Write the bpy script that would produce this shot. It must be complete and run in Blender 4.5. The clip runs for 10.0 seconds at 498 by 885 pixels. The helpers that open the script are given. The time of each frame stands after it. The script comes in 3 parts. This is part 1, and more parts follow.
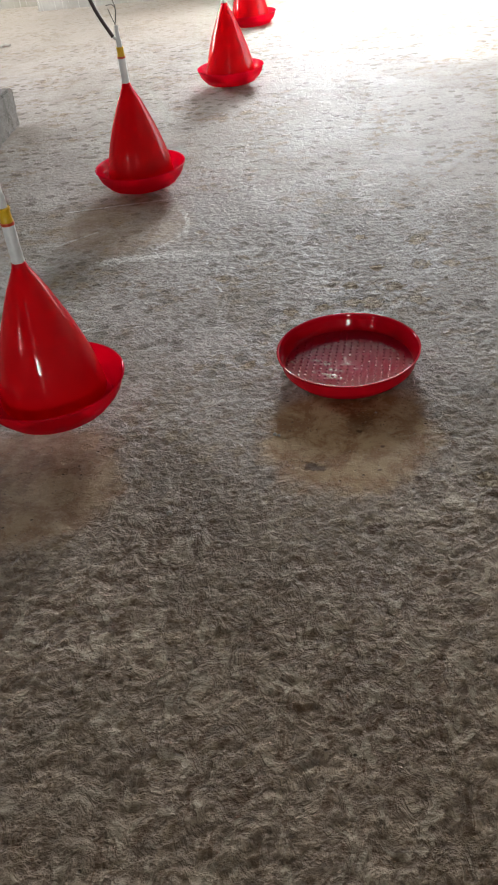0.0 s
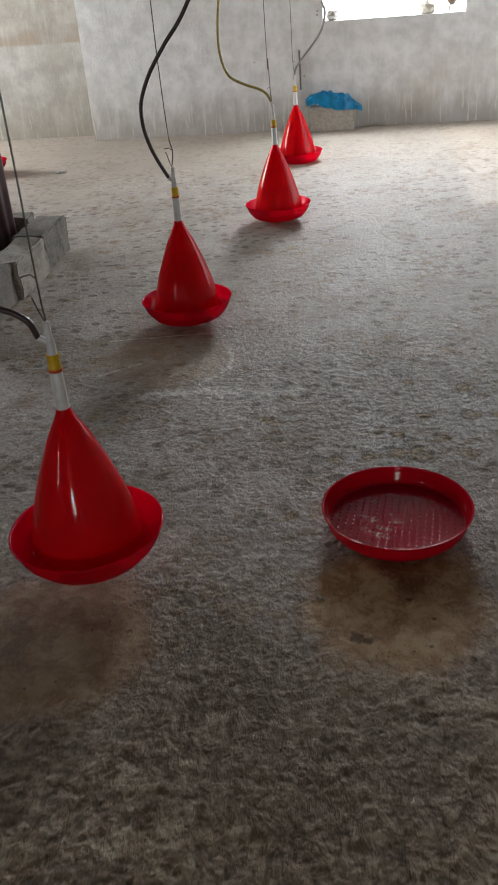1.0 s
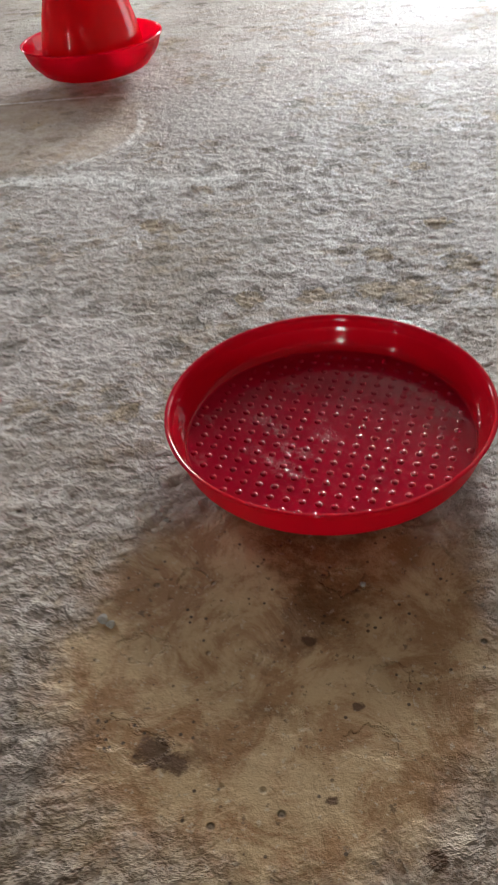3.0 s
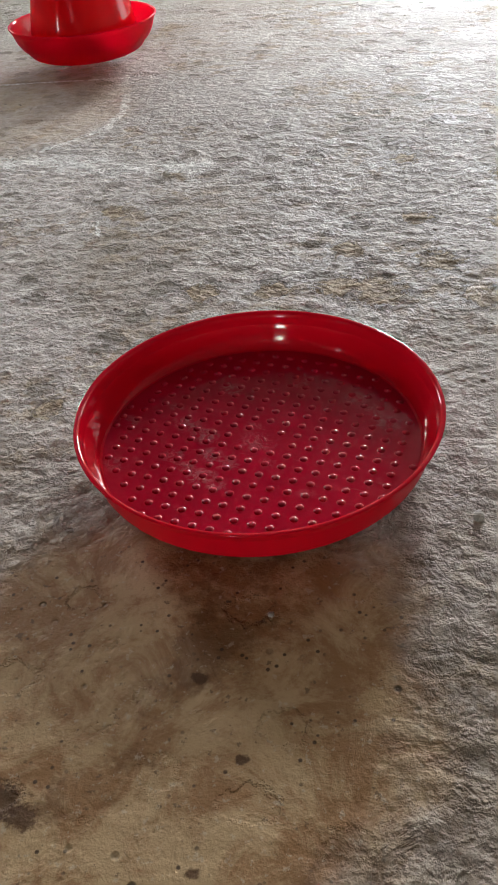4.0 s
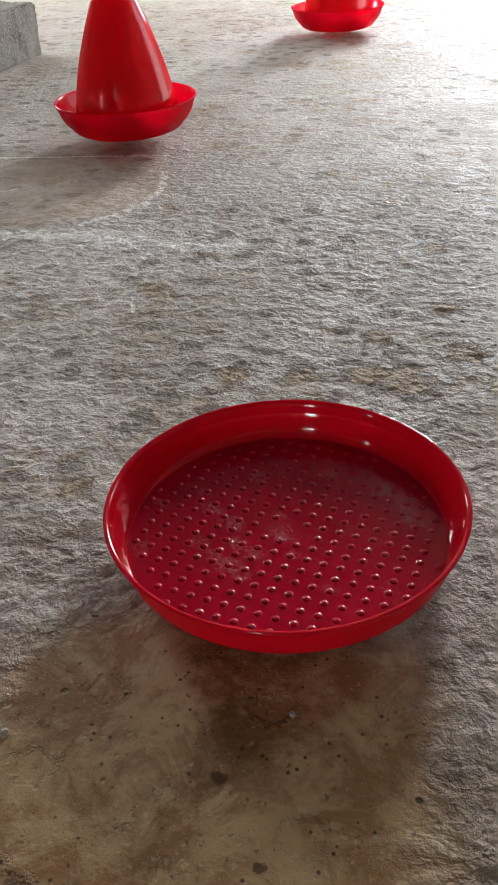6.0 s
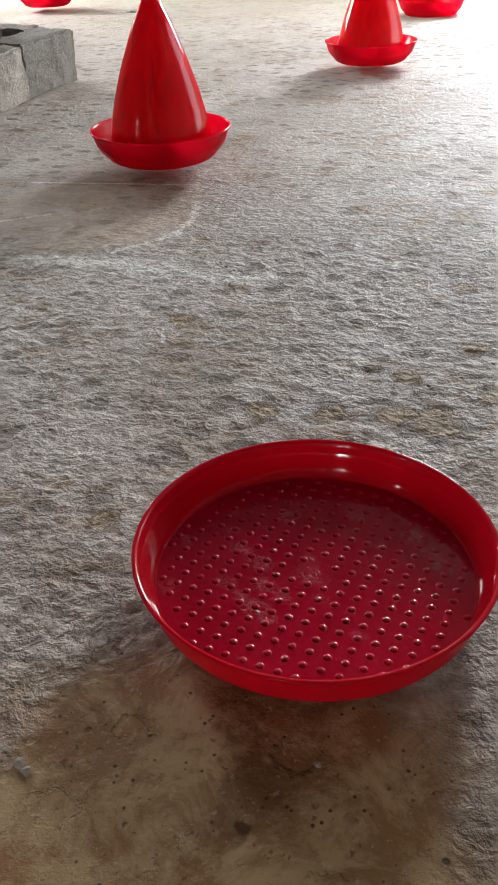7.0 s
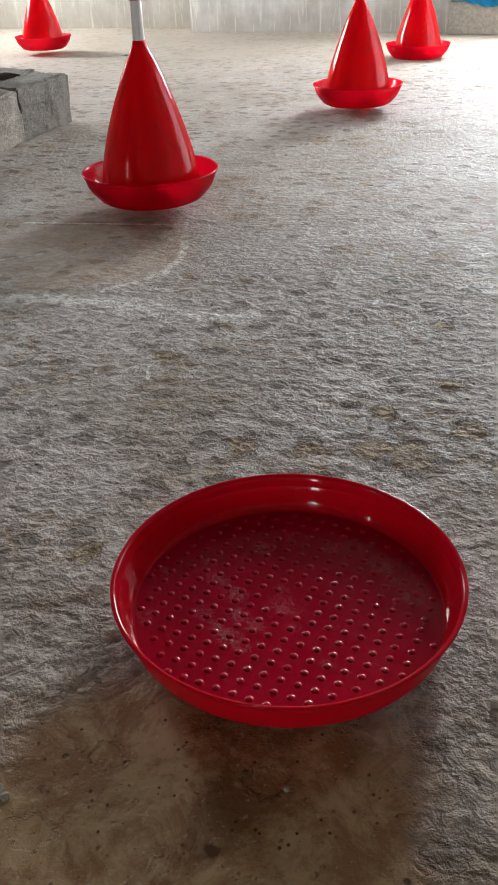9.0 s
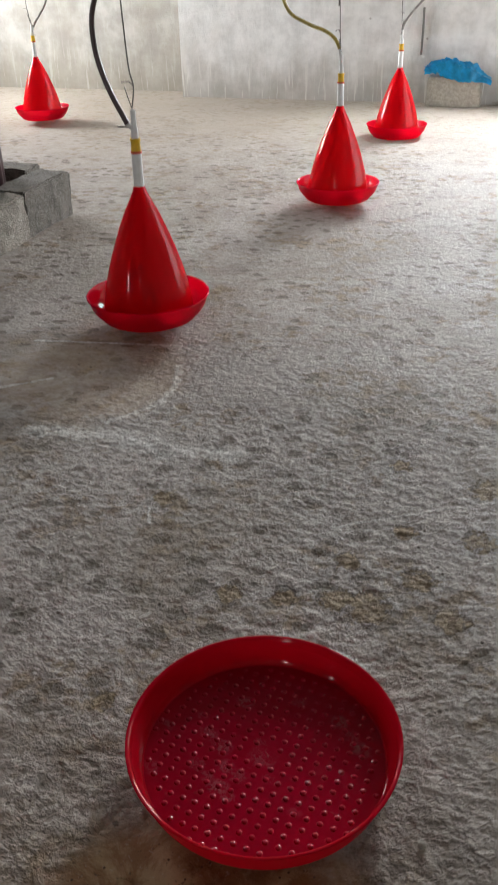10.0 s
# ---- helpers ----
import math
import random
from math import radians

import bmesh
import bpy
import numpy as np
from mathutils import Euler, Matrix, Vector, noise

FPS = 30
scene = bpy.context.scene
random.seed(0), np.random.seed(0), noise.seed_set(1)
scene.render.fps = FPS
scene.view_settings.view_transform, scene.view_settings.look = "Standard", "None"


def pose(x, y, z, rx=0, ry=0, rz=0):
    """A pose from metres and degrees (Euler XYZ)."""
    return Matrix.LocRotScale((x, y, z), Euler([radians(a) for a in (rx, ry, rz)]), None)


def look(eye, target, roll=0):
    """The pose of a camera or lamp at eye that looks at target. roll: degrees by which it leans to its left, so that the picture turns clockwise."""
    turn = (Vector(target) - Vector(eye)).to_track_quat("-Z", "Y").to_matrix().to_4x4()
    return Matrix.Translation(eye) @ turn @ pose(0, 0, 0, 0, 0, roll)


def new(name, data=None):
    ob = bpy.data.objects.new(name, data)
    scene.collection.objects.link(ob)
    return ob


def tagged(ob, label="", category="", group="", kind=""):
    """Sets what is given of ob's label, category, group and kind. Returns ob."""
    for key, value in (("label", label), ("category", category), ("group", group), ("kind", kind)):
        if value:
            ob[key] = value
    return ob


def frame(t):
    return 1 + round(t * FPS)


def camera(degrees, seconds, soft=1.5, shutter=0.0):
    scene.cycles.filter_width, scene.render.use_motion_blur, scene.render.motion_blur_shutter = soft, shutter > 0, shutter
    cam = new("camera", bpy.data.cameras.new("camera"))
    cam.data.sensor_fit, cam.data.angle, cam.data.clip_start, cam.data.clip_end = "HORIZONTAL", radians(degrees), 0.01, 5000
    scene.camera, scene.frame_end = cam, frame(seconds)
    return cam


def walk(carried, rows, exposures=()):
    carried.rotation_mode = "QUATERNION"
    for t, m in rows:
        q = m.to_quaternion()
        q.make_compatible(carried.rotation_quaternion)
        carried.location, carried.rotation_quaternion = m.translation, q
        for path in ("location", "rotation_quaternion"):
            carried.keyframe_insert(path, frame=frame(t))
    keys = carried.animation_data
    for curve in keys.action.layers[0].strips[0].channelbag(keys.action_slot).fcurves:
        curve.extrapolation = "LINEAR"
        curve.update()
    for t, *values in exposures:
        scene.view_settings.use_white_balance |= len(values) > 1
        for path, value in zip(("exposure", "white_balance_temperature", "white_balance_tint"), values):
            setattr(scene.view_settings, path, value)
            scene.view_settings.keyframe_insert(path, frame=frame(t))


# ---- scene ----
cam = camera(33.0, 10.0, soft=1.8, shutter=0.3)
PATH = [
    (0, (0.175, 0.368, 1.205), (0.078, 1.97, 0.012), -6.9),
    (0.5, (0.164, 0.344, 1.276), (0.023, 1.985, 0.141), -6.2),
    (1, (0.131, 0.509, 1.254), (-0.008, 2.25, 0.278), -4.7),
    (1.5, (0.191, 0.716, 1.187), (0.066, 2.469, 0.232), -4.6),
    (2, (0.335, 0.957, 1.069), (0.056, 2.682, 0.096), -5.3),
    (2.3, (0.387, 1.199, 0.986), (0.085, 2.865, -0.078), -6.1),
    (2.5, (0.391, 1.301, 0.863), (0.105, 2.847, -0.373), -5.4),
    (3, (0.403, 1.512, 0.639), (0.103, 3.033, -0.624), -6.6),
    (3.2, (0.44, 1.542, 0.569), (0.103, 3.058, -0.691), -7.0),
    (4.3, (0.496, 1.614, 0.575), (0.144, 3.139, -0.669), -4.9),
    (4.5, (0.483, 1.615, 0.578), (0.141, 3.153, -0.654), -3.8),
    (5, (0.482, 1.613, 0.592), (0.114, 3.163, -0.618), -3.5),
    (6.3, (0.478, 1.614, 0.617), (0.07, 3.215, -0.51), -3.2),
    (6.5, (0.473, 1.612, 0.623), (0.059, 3.217, -0.497), -2.6),
    (7, (0.461, 1.622, 0.624), (0.023, 3.234, -0.476), -2.1),
    (7.5, (0.453, 1.62, 0.629), (0.004, 3.245, -0.448), -1.2),
    (8, (0.455, 1.624, 0.627), (0.002, 3.255, -0.439), -1.1),
    (8.5, (0.477, 1.62, 0.63), (0.037, 3.255, -0.434), -1.4),
    (9, (0.492, 1.6, 0.646), (0.053, 3.253, -0.39), -2.1),
    (9.5, (0.492, 1.584, 0.732), (0.094, 3.259, -0.286), -1.3),
    (10, (0.529, 1.508, 0.979), (0.113, 3.189, -0.022), -1.4),
]
EXPOSURES = [(0.0, 0.08), (0.5, -0.45), (1.0, -0.85), (1.5, -1.0), (2.0, -0.68), (2.5, 0.05), (3.0, 0.55), (4.5, 0.50), (5.0, 0.45), (6.5, 0.32), (7.5, 0.28), (9.0, -0.02), (9.5, -0.18), (10.0, -0.31)]
walk(cam, [(t, look(eye, target, roll)) for t, eye, target, roll in PATH], EXPOSURES)

# ---- world, sun and the light of the openings ----
world = bpy.data.worlds.new("sky")
scene.world = world
world.use_nodes = True
wn = world.node_tree.nodes
sky = wn.new("ShaderNodeTexSky")
sky.sky_type, sky.sun_disc = "NISHITA", False
SUN_EL, SUN_AZ = 50.0, 100.0          # azimuth clockwise from +y
sky.sun_elevation, sky.sun_rotation = radians(SUN_EL), radians(SUN_AZ)
wn["Background"].inputs["Strength"].default_value = 0.12
world.node_tree.links.new(sky.outputs[0], wn["Background"].inputs[0])

sun = new("sun", bpy.data.lights.new("sun", "SUN"))
sun.data.energy, sun.data.angle, sun.data.color = 3.5, radians(0.6), (1.0, 0.95, 0.87)
se, sa = radians(SUN_EL), radians(SUN_AZ)
sun.matrix_world = look((0, 0, 0), (-math.sin(sa) * math.cos(se), -math.cos(sa) * math.cos(se), -math.sin(se)))


def opening_light(name, eye, target, w, h, power, color=(0.94, 0.97, 1.0)):
    """Skylight of one opening."""
    ob = new(name, bpy.data.lights.new(name, "AREA"))
    ob.data.shape, ob.data.size, ob.data.size_y, ob.data.energy, ob.data.color = "RECTANGLE", w, h, power, color
    ob.matrix_world = ROOM @ look(eye, target)
    return ob


# room frame: the far wall's face is y = 0 here, the house runs back along -y
ROOM = pose(0, 8.38, 0, 0, 0, -5.2)
XL, XR, YB, ZC = -4.4, 3.0, -21.0, 2.9
WX0, WX1, WZ0, WZ1 = 0.41, 1.57, 0.845, 2.55
opening_light("light_window_north", (0.99, 0.45, 1.72), (0.99, -6, 0.9), 1.16, 1.7, 345, (0.90, 0.95, 1.0))
opening_light("light_door_east", (3.12, -1.7, 1.1), (0, -1.7, 0.9), 2.6, 2.1, 70, (0.92, 0.96, 1.0))
opening_light("light_side_west", (-4.5, -1.2, 1.5), (0, -1.2, 1.0), 1.5, 1.4, 300)
opening_light("light_gap_west", (-4.5, -12.0, 1.45), (0, -10.0, 1.0), 0.5, 1.0, 50)
opening_light("light_south", (0.6, -21.1, 1.45), (0.6, 0, 1.0), 1.4, 1.6, 380)


# ---- materials ----
def material(name, rough=0.6, color=(0.5, 0.5, 0.5), metallic=0.0):
    m = bpy.data.materials.new(name)
    m.use_nodes = True
    b = m.node_tree.nodes["Principled BSDF"]
    b.inputs["Base Color"].default_value = (*color, 1)
    b.inputs["Roughness"].default_value = rough
    b.inputs["Metallic"].default_value = metallic
    return m, m.node_tree, b


class Net:
    """Short-hand for building node trees."""

    def __init__(self, tree):
        self.t = tree
        self.co = tree.nodes.new("ShaderNodeTexCoord").outputs["Object"]

    def link(self, a, b):
        self.t.links.new(a, b)

    def put(self, sock, v):
        if hasattr(v, "is_linked"):
            self.link(v, sock)
        elif isinstance(v, (int, float)):
            sock.default_value = v
        else:
            sock.default_value = tuple(v) if len(v) == len(sock.default_value) else (*v, 1)

    def math(self, op, a, b=0.0, c=0.0, clamp=False):
        n = self.t.nodes.new("ShaderNodeMath")
        n.operation, n.use_clamp = op, clamp
        for s, v in zip(n.inputs, (a, b, c)):
            self.put(s, v)
        return n.outputs[0]

    def scaled(self, sx, sy, sz, src=None):
        n = self.t.nodes.new("ShaderNodeMapping")
        n.inputs["Scale"].default_value = (sx, sy, sz)
        self.link(src or self.co, n.inputs[0])
        return n.outputs[0]

    def noise(self, scale, detail=4, rough=0.55, co=None, distort=0.0):
        n = self.t.nodes.new("ShaderNodeTexNoise")
        n.inputs["Scale"].default_value, n.inputs["Detail"].default_value = scale, detail
        n.inputs["Roughness"].default_value, n.inputs["Distortion"].default_value = rough, distort
        self.link(co or self.co, n.inputs["Vector"])
        return n.outputs[0]

    def voronoi(self, scale, co=None, feature="F1"):
        n = self.t.nodes.new("ShaderNodeTexVoronoi")
        n.feature = feature
        n.inputs["Scale"].default_value = scale
        self.link(co or self.co, n.inputs["Vector"])
        return n.outputs["Distance"]

    def ramp(self, v, lo, hi, a=0.0, b=1.0):
        n = self.t.nodes.new("ShaderNodeMapRange")
        n.interpolation_type = "SMOOTHSTEP"
        for s, x in zip(n.inputs, (v, lo, hi, a, b)):
            self.put(s, x)
        return n.outputs[0]

    def mix(self, f, a, b, mode="MIX"):
        n = self.t.nodes.new("ShaderNodeMix")
        n.data_type, n.blend_type = "RGBA", mode
        self.put(n.inputs[0], f)
        self.put(n.inputs[6], a)
        self.put(n.inputs[7], b)
        return n.outputs[2]

    def bump(self, h, strength, distance, normal=None):
        n = self.t.nodes.new("ShaderNodeBump")
        n.inputs["Strength"].default_value, n.inputs["Distance"].default_value = strength, distance
        self.link(h, n.inputs["Height"])
        if normal:
            self.link(normal, n.inputs["Normal"])
        return n.outputs[0]

    def xyz(self):
        n = self.t.nodes.new("ShaderNodeSeparateXYZ")
        self.link(self.co, n.inputs[0])
        return n.outputs

    def disk(self, x, y, cx, cy, rx, ry, wobble, soft=0.25):
        """1 inside an uneven ellipse on the floor, 0 outside."""
        dx = self.math("DIVIDE", self.math("SUBTRACT", x, cx), rx)
        dy = self.math("DIVIDE", self.math("SUBTRACT", y, cy), ry)
        d = self.math("SQRT", self.math("ADD", self.math("MULTIPLY", dx, dx), self.math("MULTIPLY", dy, dy)))
        d = self.math("ADD", d, wobble)
        return self.ramp(d, 1.0 - soft, 1.0 + soft, 1.0, 0.0)

    def streak(self, x, y, ax, ay, bx, by, width, wobble):
        """1 along a segment on the floor."""
        ux, uy = bx - ax, by - ay
        ll = ux * ux + uy * uy
        px, py = self.math("SUBTRACT", x, ax), self.math("SUBTRACT", y, ay)
        h = self.math("DIVIDE", self.math("ADD", self.math("MULTIPLY", px, ux), self.math("MULTIPLY", py, uy)), ll, clamp=True)
        qx = self.math("SUBTRACT", px, self.math("MULTIPLY", h, ux))
        qy = self.math("SUBTRACT", py, self.math("MULTIPLY", h, uy))
        d = self.math("SQRT", self.math("ADD", self.math("MULTIPLY", qx, qx), self.math("MULTIPLY", qy, qy)))
        d = self.math("ADD", d, self.math("MULTIPLY", wobble, width))
        return self.ramp(d, width * 0.3, width, 1.0, 0.0)


# stained round patches where drinkers and trays stood, with cast shadow painted in: centre, radii
PATCHES = [(0.318, 1.985, 0.205, 0.22), (-0.44, 1.90, 0.22, 0.23), (-0.38, 3.44, 0.25, 0.27)]


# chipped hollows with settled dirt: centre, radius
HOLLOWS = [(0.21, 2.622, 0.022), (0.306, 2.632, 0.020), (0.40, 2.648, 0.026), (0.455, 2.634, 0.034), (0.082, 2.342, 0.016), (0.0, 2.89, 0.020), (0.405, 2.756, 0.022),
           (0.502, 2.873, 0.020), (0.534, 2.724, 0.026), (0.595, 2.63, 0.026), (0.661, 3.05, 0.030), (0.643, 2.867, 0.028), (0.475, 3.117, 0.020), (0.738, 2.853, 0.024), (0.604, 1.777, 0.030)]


def floor_material():
    m, t, b = material("rough_cement_floor", 0.75)
    n = Net(t)
    x, y, z = n.xyz()
    big = n.noise(0.9, 4, 0.6)
    mid = n.noise(5.0, 6, 0.65)
    fine = n.noise(120.0, 4, 0.60)
    chip = n.noise(30.0, 5, 0.62, n.scaled(0.95, 1.1, 1), 0.12)
    flake = n.noise(64.0, 4, 0.60, n.scaled(0.95, 1.1, 1), 0.1)
    grit = n.noise(300.0, 3, 0.7)
    wob = n.math("MULTIPLY", n.math("SUBTRACT", n.noise(9.0, 5, 0.65), 0.5), 0.7)
    near = n.ramp(n.math("ADD", y, n.math("MULTIPLY", n.math("SUBTRACT", mid, 0.5), 1.2)), 1.35, 2.6, 1.0, 0.0)
    # trowelled smoother further in
    trowel = n.ramp(n.math("ADD", y, n.math("MULTIPLY", n.math("SUBTRACT", big, 0.5), 2.5)), 2.9, 3.9)
    grey = n.mix(n.ramp(mid, 0.3, 0.72), (0.340, 0.294, 0.262), (0.475, 0.430, 0.395))
    brown = n.mix(n.ramp(mid, 0.35, 0.7), (0.225, 0.148, 0.090), (0.37, 0.268, 0.175))
    col = n.mix(n.math("MULTIPLY", near, 0.85), grey, brown)
    light = n.mix(near, (0.61, 0.572, 0.53), (0.52, 0.405, 0.285))
    dark = n.mix(near, (0.17, 0.140, 0.108), (0.085, 0.052, 0.030))
    rubbed = n.math("SUBTRACT", 1.0, n.math("MULTIPLY", trowel, 0.55))
    for src, up, down in ((chip, 0.30, 0.42), (flake, 0.26, 0.36), (fine, 0.12, 0.16)):
        col = n.mix(n.math("MULTIPLY", n.math("MULTIPLY", n.ramp(src, 0.53, 0.58), n.ramp(near, 0.0, 1.0, up, up * 1.7)), rubbed), col, light)
        col = n.mix(n.math("MULTIPLY", n.math("MULTIPLY", n.ramp(src, 0.40, 0.45, 1.0, 0.0), n.ramp(near, 0.0, 1.0, down, down * 1.1)), rubbed), col, dark)
    # large pale and rusty flakes where the surface has broken up
    flaky = n.noise(19.0, 5, 0.66, n.scaled(1.15, 0.85, 1), 0.9)
    col = n.mix(n.math("MULTIPLY", n.math("MULTIPLY", n.ramp(flaky, 0.545, 0.60), near), 0.75), col, (0.50, 0.415, 0.30))
    col = n.mix(n.math("MULTIPLY", n.math("MULTIPLY", n.ramp(flaky, 0.39, 0.46, 1.0, 0.0), near), 0.75), col, (0.125, 0.068, 0.032))
    # broad brown grime
    grime = n.ramp(n.noise(1.7, 6, 0.68, None, 0.6), 0.46, 0.64)
    col = n.mix(n.math("MULTIPLY", grime, n.ramp(y, 3.0, 6.5, 0.66, 0.26)), col, (0.215, 0.165, 0.115))
    # ochre dirt patches
    dirt = n.math("MULTIPLY", n.ramp(n.noise(3.3, 6, 0.7), 0.47, 0.60), n.ramp(n.noise(16, 5, 0.7), 0.46, 0.58))
    col = n.mix(n.math("MULTIPLY", dirt, 0.8), col, n.mix(n.ramp(n.noise(38, 5, 0.7), 0.4, 0.62), (0.16, 0.105, 0.058), (0.33, 0.25, 0.155)))
    # short dark nicks and pits
    nick = n.math("ADD", n.voronoi(15.0, n.scaled(0.9, 1.15, 1)), n.math("MULTIPLY", n.math("SUBTRACT", n.noise(70, 4, 0.7), 0.5), 0.5))
    nick = n.math("MULTIPLY", n.ramp(nick, 0.24, 0.32, 1.0, 0.0), n.ramp(n.noise(2.6, 3), 0.38, 0.52))
    nick = n.math("MULTIPLY", nick, n.math("SUBTRACT", 1.0, n.math("MULTIPLY", near, 0.6)))
    col = n.mix(n.math("MULTIPLY", nick, 0.72), col, (0.135, 0.108, 0.082))
    # warm dust along the far end
    col = n.mix(n.math("MULTIPLY", n.ramp(n.math("ADD", y, n.math("MULTIPLY", big, 2.0)), 6.6, 8.8), 0.55), col, (0.45, 0.39, 0.31))
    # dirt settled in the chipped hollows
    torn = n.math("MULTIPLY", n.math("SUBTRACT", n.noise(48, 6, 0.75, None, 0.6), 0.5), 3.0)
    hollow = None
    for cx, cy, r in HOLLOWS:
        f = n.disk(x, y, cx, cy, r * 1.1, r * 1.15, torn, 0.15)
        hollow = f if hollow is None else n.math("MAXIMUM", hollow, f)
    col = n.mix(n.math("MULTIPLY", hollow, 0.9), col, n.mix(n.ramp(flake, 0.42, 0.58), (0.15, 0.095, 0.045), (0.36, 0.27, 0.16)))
    rough = n.ramp(mid, 0.3, 0.7, 0.55, 0.75)
    smooth = None
    # brown stain that also carries the shadow of tray and drinkers
    for cx, cy, rx, ry in PATCHES:
        f = n.disk(x, y, cx, cy, rx, ry, wob, 0.18)
        inner = n.mix(n.ramp(n.noise(12, 7, 0.74, None, 0.5), 0.42, 0.58), (0.30, 0.158, 0.066), (0.48, 0.335, 0.18))
        inner = n.mix(n.math("MULTIPLY", n.ramp(n.noise(7, 6, 0.7), 0.54, 0.62), 0.7), inner, (0.16, 0.075, 0.026))
        inner = n.mix(n.math("MULTIPLY", n.ramp(n.noise(120, 3, 0.7), 0.60, 0.68), 0.6), inner, (0.52, 0.43, 0.31))
        inner = n.mix(n.math("MULTIPLY", n.ramp(n.voronoi(85), 0.10, 0.19, 1.0, 0.0), n.ramp(n.noise(22, 3), 0.45, 0.58)), inner, (0.07, 0.04, 0.02))
        inner = n.mix(n.math("MULTIPLY", n.ramp(n.noise(75, 4, 0.7), 0.62, 0.68), 0.7), inner, (0.10, 0.06, 0.03))
        col = n.mix(n.math("MULTIPLY", f, 0.6 if cx < -0.4 else 0.95 if cy < 3 else 0.32), col, inner)
        f = n.math("MULTIPLY", f, 0.6 if cy > 3 else 1.0)
        smooth = f if smooth is None else n.math("MAXIMUM", smooth, f)
    # white scrape marks near the second drinker
    w2 = n.math("MULTIPLY", n.math("SUBTRACT", n.noise(34, 6, 0.78), 0.45), 3.4)
    marks = None
    for seg, wd in (((-0.42, 3.105, -0.20, 3.117), 0.030), ((-0.20, 3.117, -0.05, 3.085), 0.044), ((-0.05, 3.085, 0.10, 3.085), 0.036), ((-0.165, 3.52, -0.137, 3.40), 0.013),
                    ((-0.137, 3.40, -0.145, 3.30), 0.012), ((-0.145, 3.30, -0.24, 3.18), 0.010), ((-0.62, 3.29, -0.47, 3.392), 0.008),
                    ((-0.64, 3.62, -0.20, 3.66), 0.007), ((-0.02, 2.85, 0.0, 2.80), 0.004), ((0.36, 2.86, 0.60, 2.98), 0.006)):
        s = n.streak(x, y, *seg, wd * 1.35, w2)
        marks = s if marks is None else n.math("MAXIMUM", marks, s)
    scrape = n.math("MULTIPLY", marks, n.ramp(n.noise(60, 5, 0.7, None, 0.8), 0.34, 0.54))
    col = n.mix(n.math("MULTIPLY", scrape, 0.85), col, (0.72, 0.70, 0.66))
    # dark droppings
    ragged = n.math("MULTIPLY", n.math("SUBTRACT", n.noise(75, 6, 0.75), 0.5), 3.2)
    for cx, cy, r in ((0.222, 1.875, 0.017), (0.239, 1.865, 0.012), (0.335, 1.653, 0.020), (0.604, 1.735, 0.022), (0.389, 1.928, 0.005), (0.342, 1.995, 0.006), (0.450, 1.803, 0.008), (0.37, 1.843, 0.005), (0.178, 2.148, 0.0045)):
        col = n.mix(n.math("MULTIPLY", n.disk(x, y, cx, cy, r, r * 0.8, ragged, 0.3), 0.9), col, (0.085, 0.040, 0.016))
    # small dark specks and holes
    speck = n.math("MULTIPLY", n.ramp(n.voronoi(34), 0.06, 0.14, 1.0, 0.0), n.ramp(n.noise(5, 2), 0.47, 0.58))
    col = n.mix(n.math("MULTIPLY", speck, 0.9), col, (0.085, 0.062, 0.043))
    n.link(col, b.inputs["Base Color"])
    n.link(rough, b.inputs["Roughness"])
    b.inputs["Specular IOR Level"].default_value = 0.2
    plate = n.ramp(chip, 0.40, 0.60)
    crumb = n.math("ADD", n.ramp(flake, 0.40, 0.60), n.math("MULTIPLY", fine, 0.9))
    relief = n.math("ADD", n.math("MULTIPLY", plate, 0.9), n.math("MULTIPLY", crumb, 0.65))
    relief = n.math("SUBTRACT", n.math("ADD", n.math("ADD", relief, n.math("MULTIPLY", n.math("MULTIPLY", n.ramp(flaky, 0.46, 0.58), near), 1.2)), n.math("MULTIPLY", scrape, 0.5)), n.math("MULTIPLY", hollow, 1.8))
    relief = n.math("MULTIPLY", relief, n.math("SUBTRACT", 1.0, n.math("MULTIPLY", smooth, 0.86)))
    relief = n.math("MULTIPLY", relief, n.math("SUBTRACT", 1.0, n.math("MULTIPLY", trowel, 0.45)))
    relief = n.math("SUBTRACT", relief, n.math("ADD", n.math("MULTIPLY", nick, 1.0), n.math("MULTIPLY", speck, 1.2)))
    n1 = n.bump(relief, 1.0, 0.0032)
    n.link(n.bump(grit, 0.35, 0.002, n1), b.inputs["Normal"])
    return m


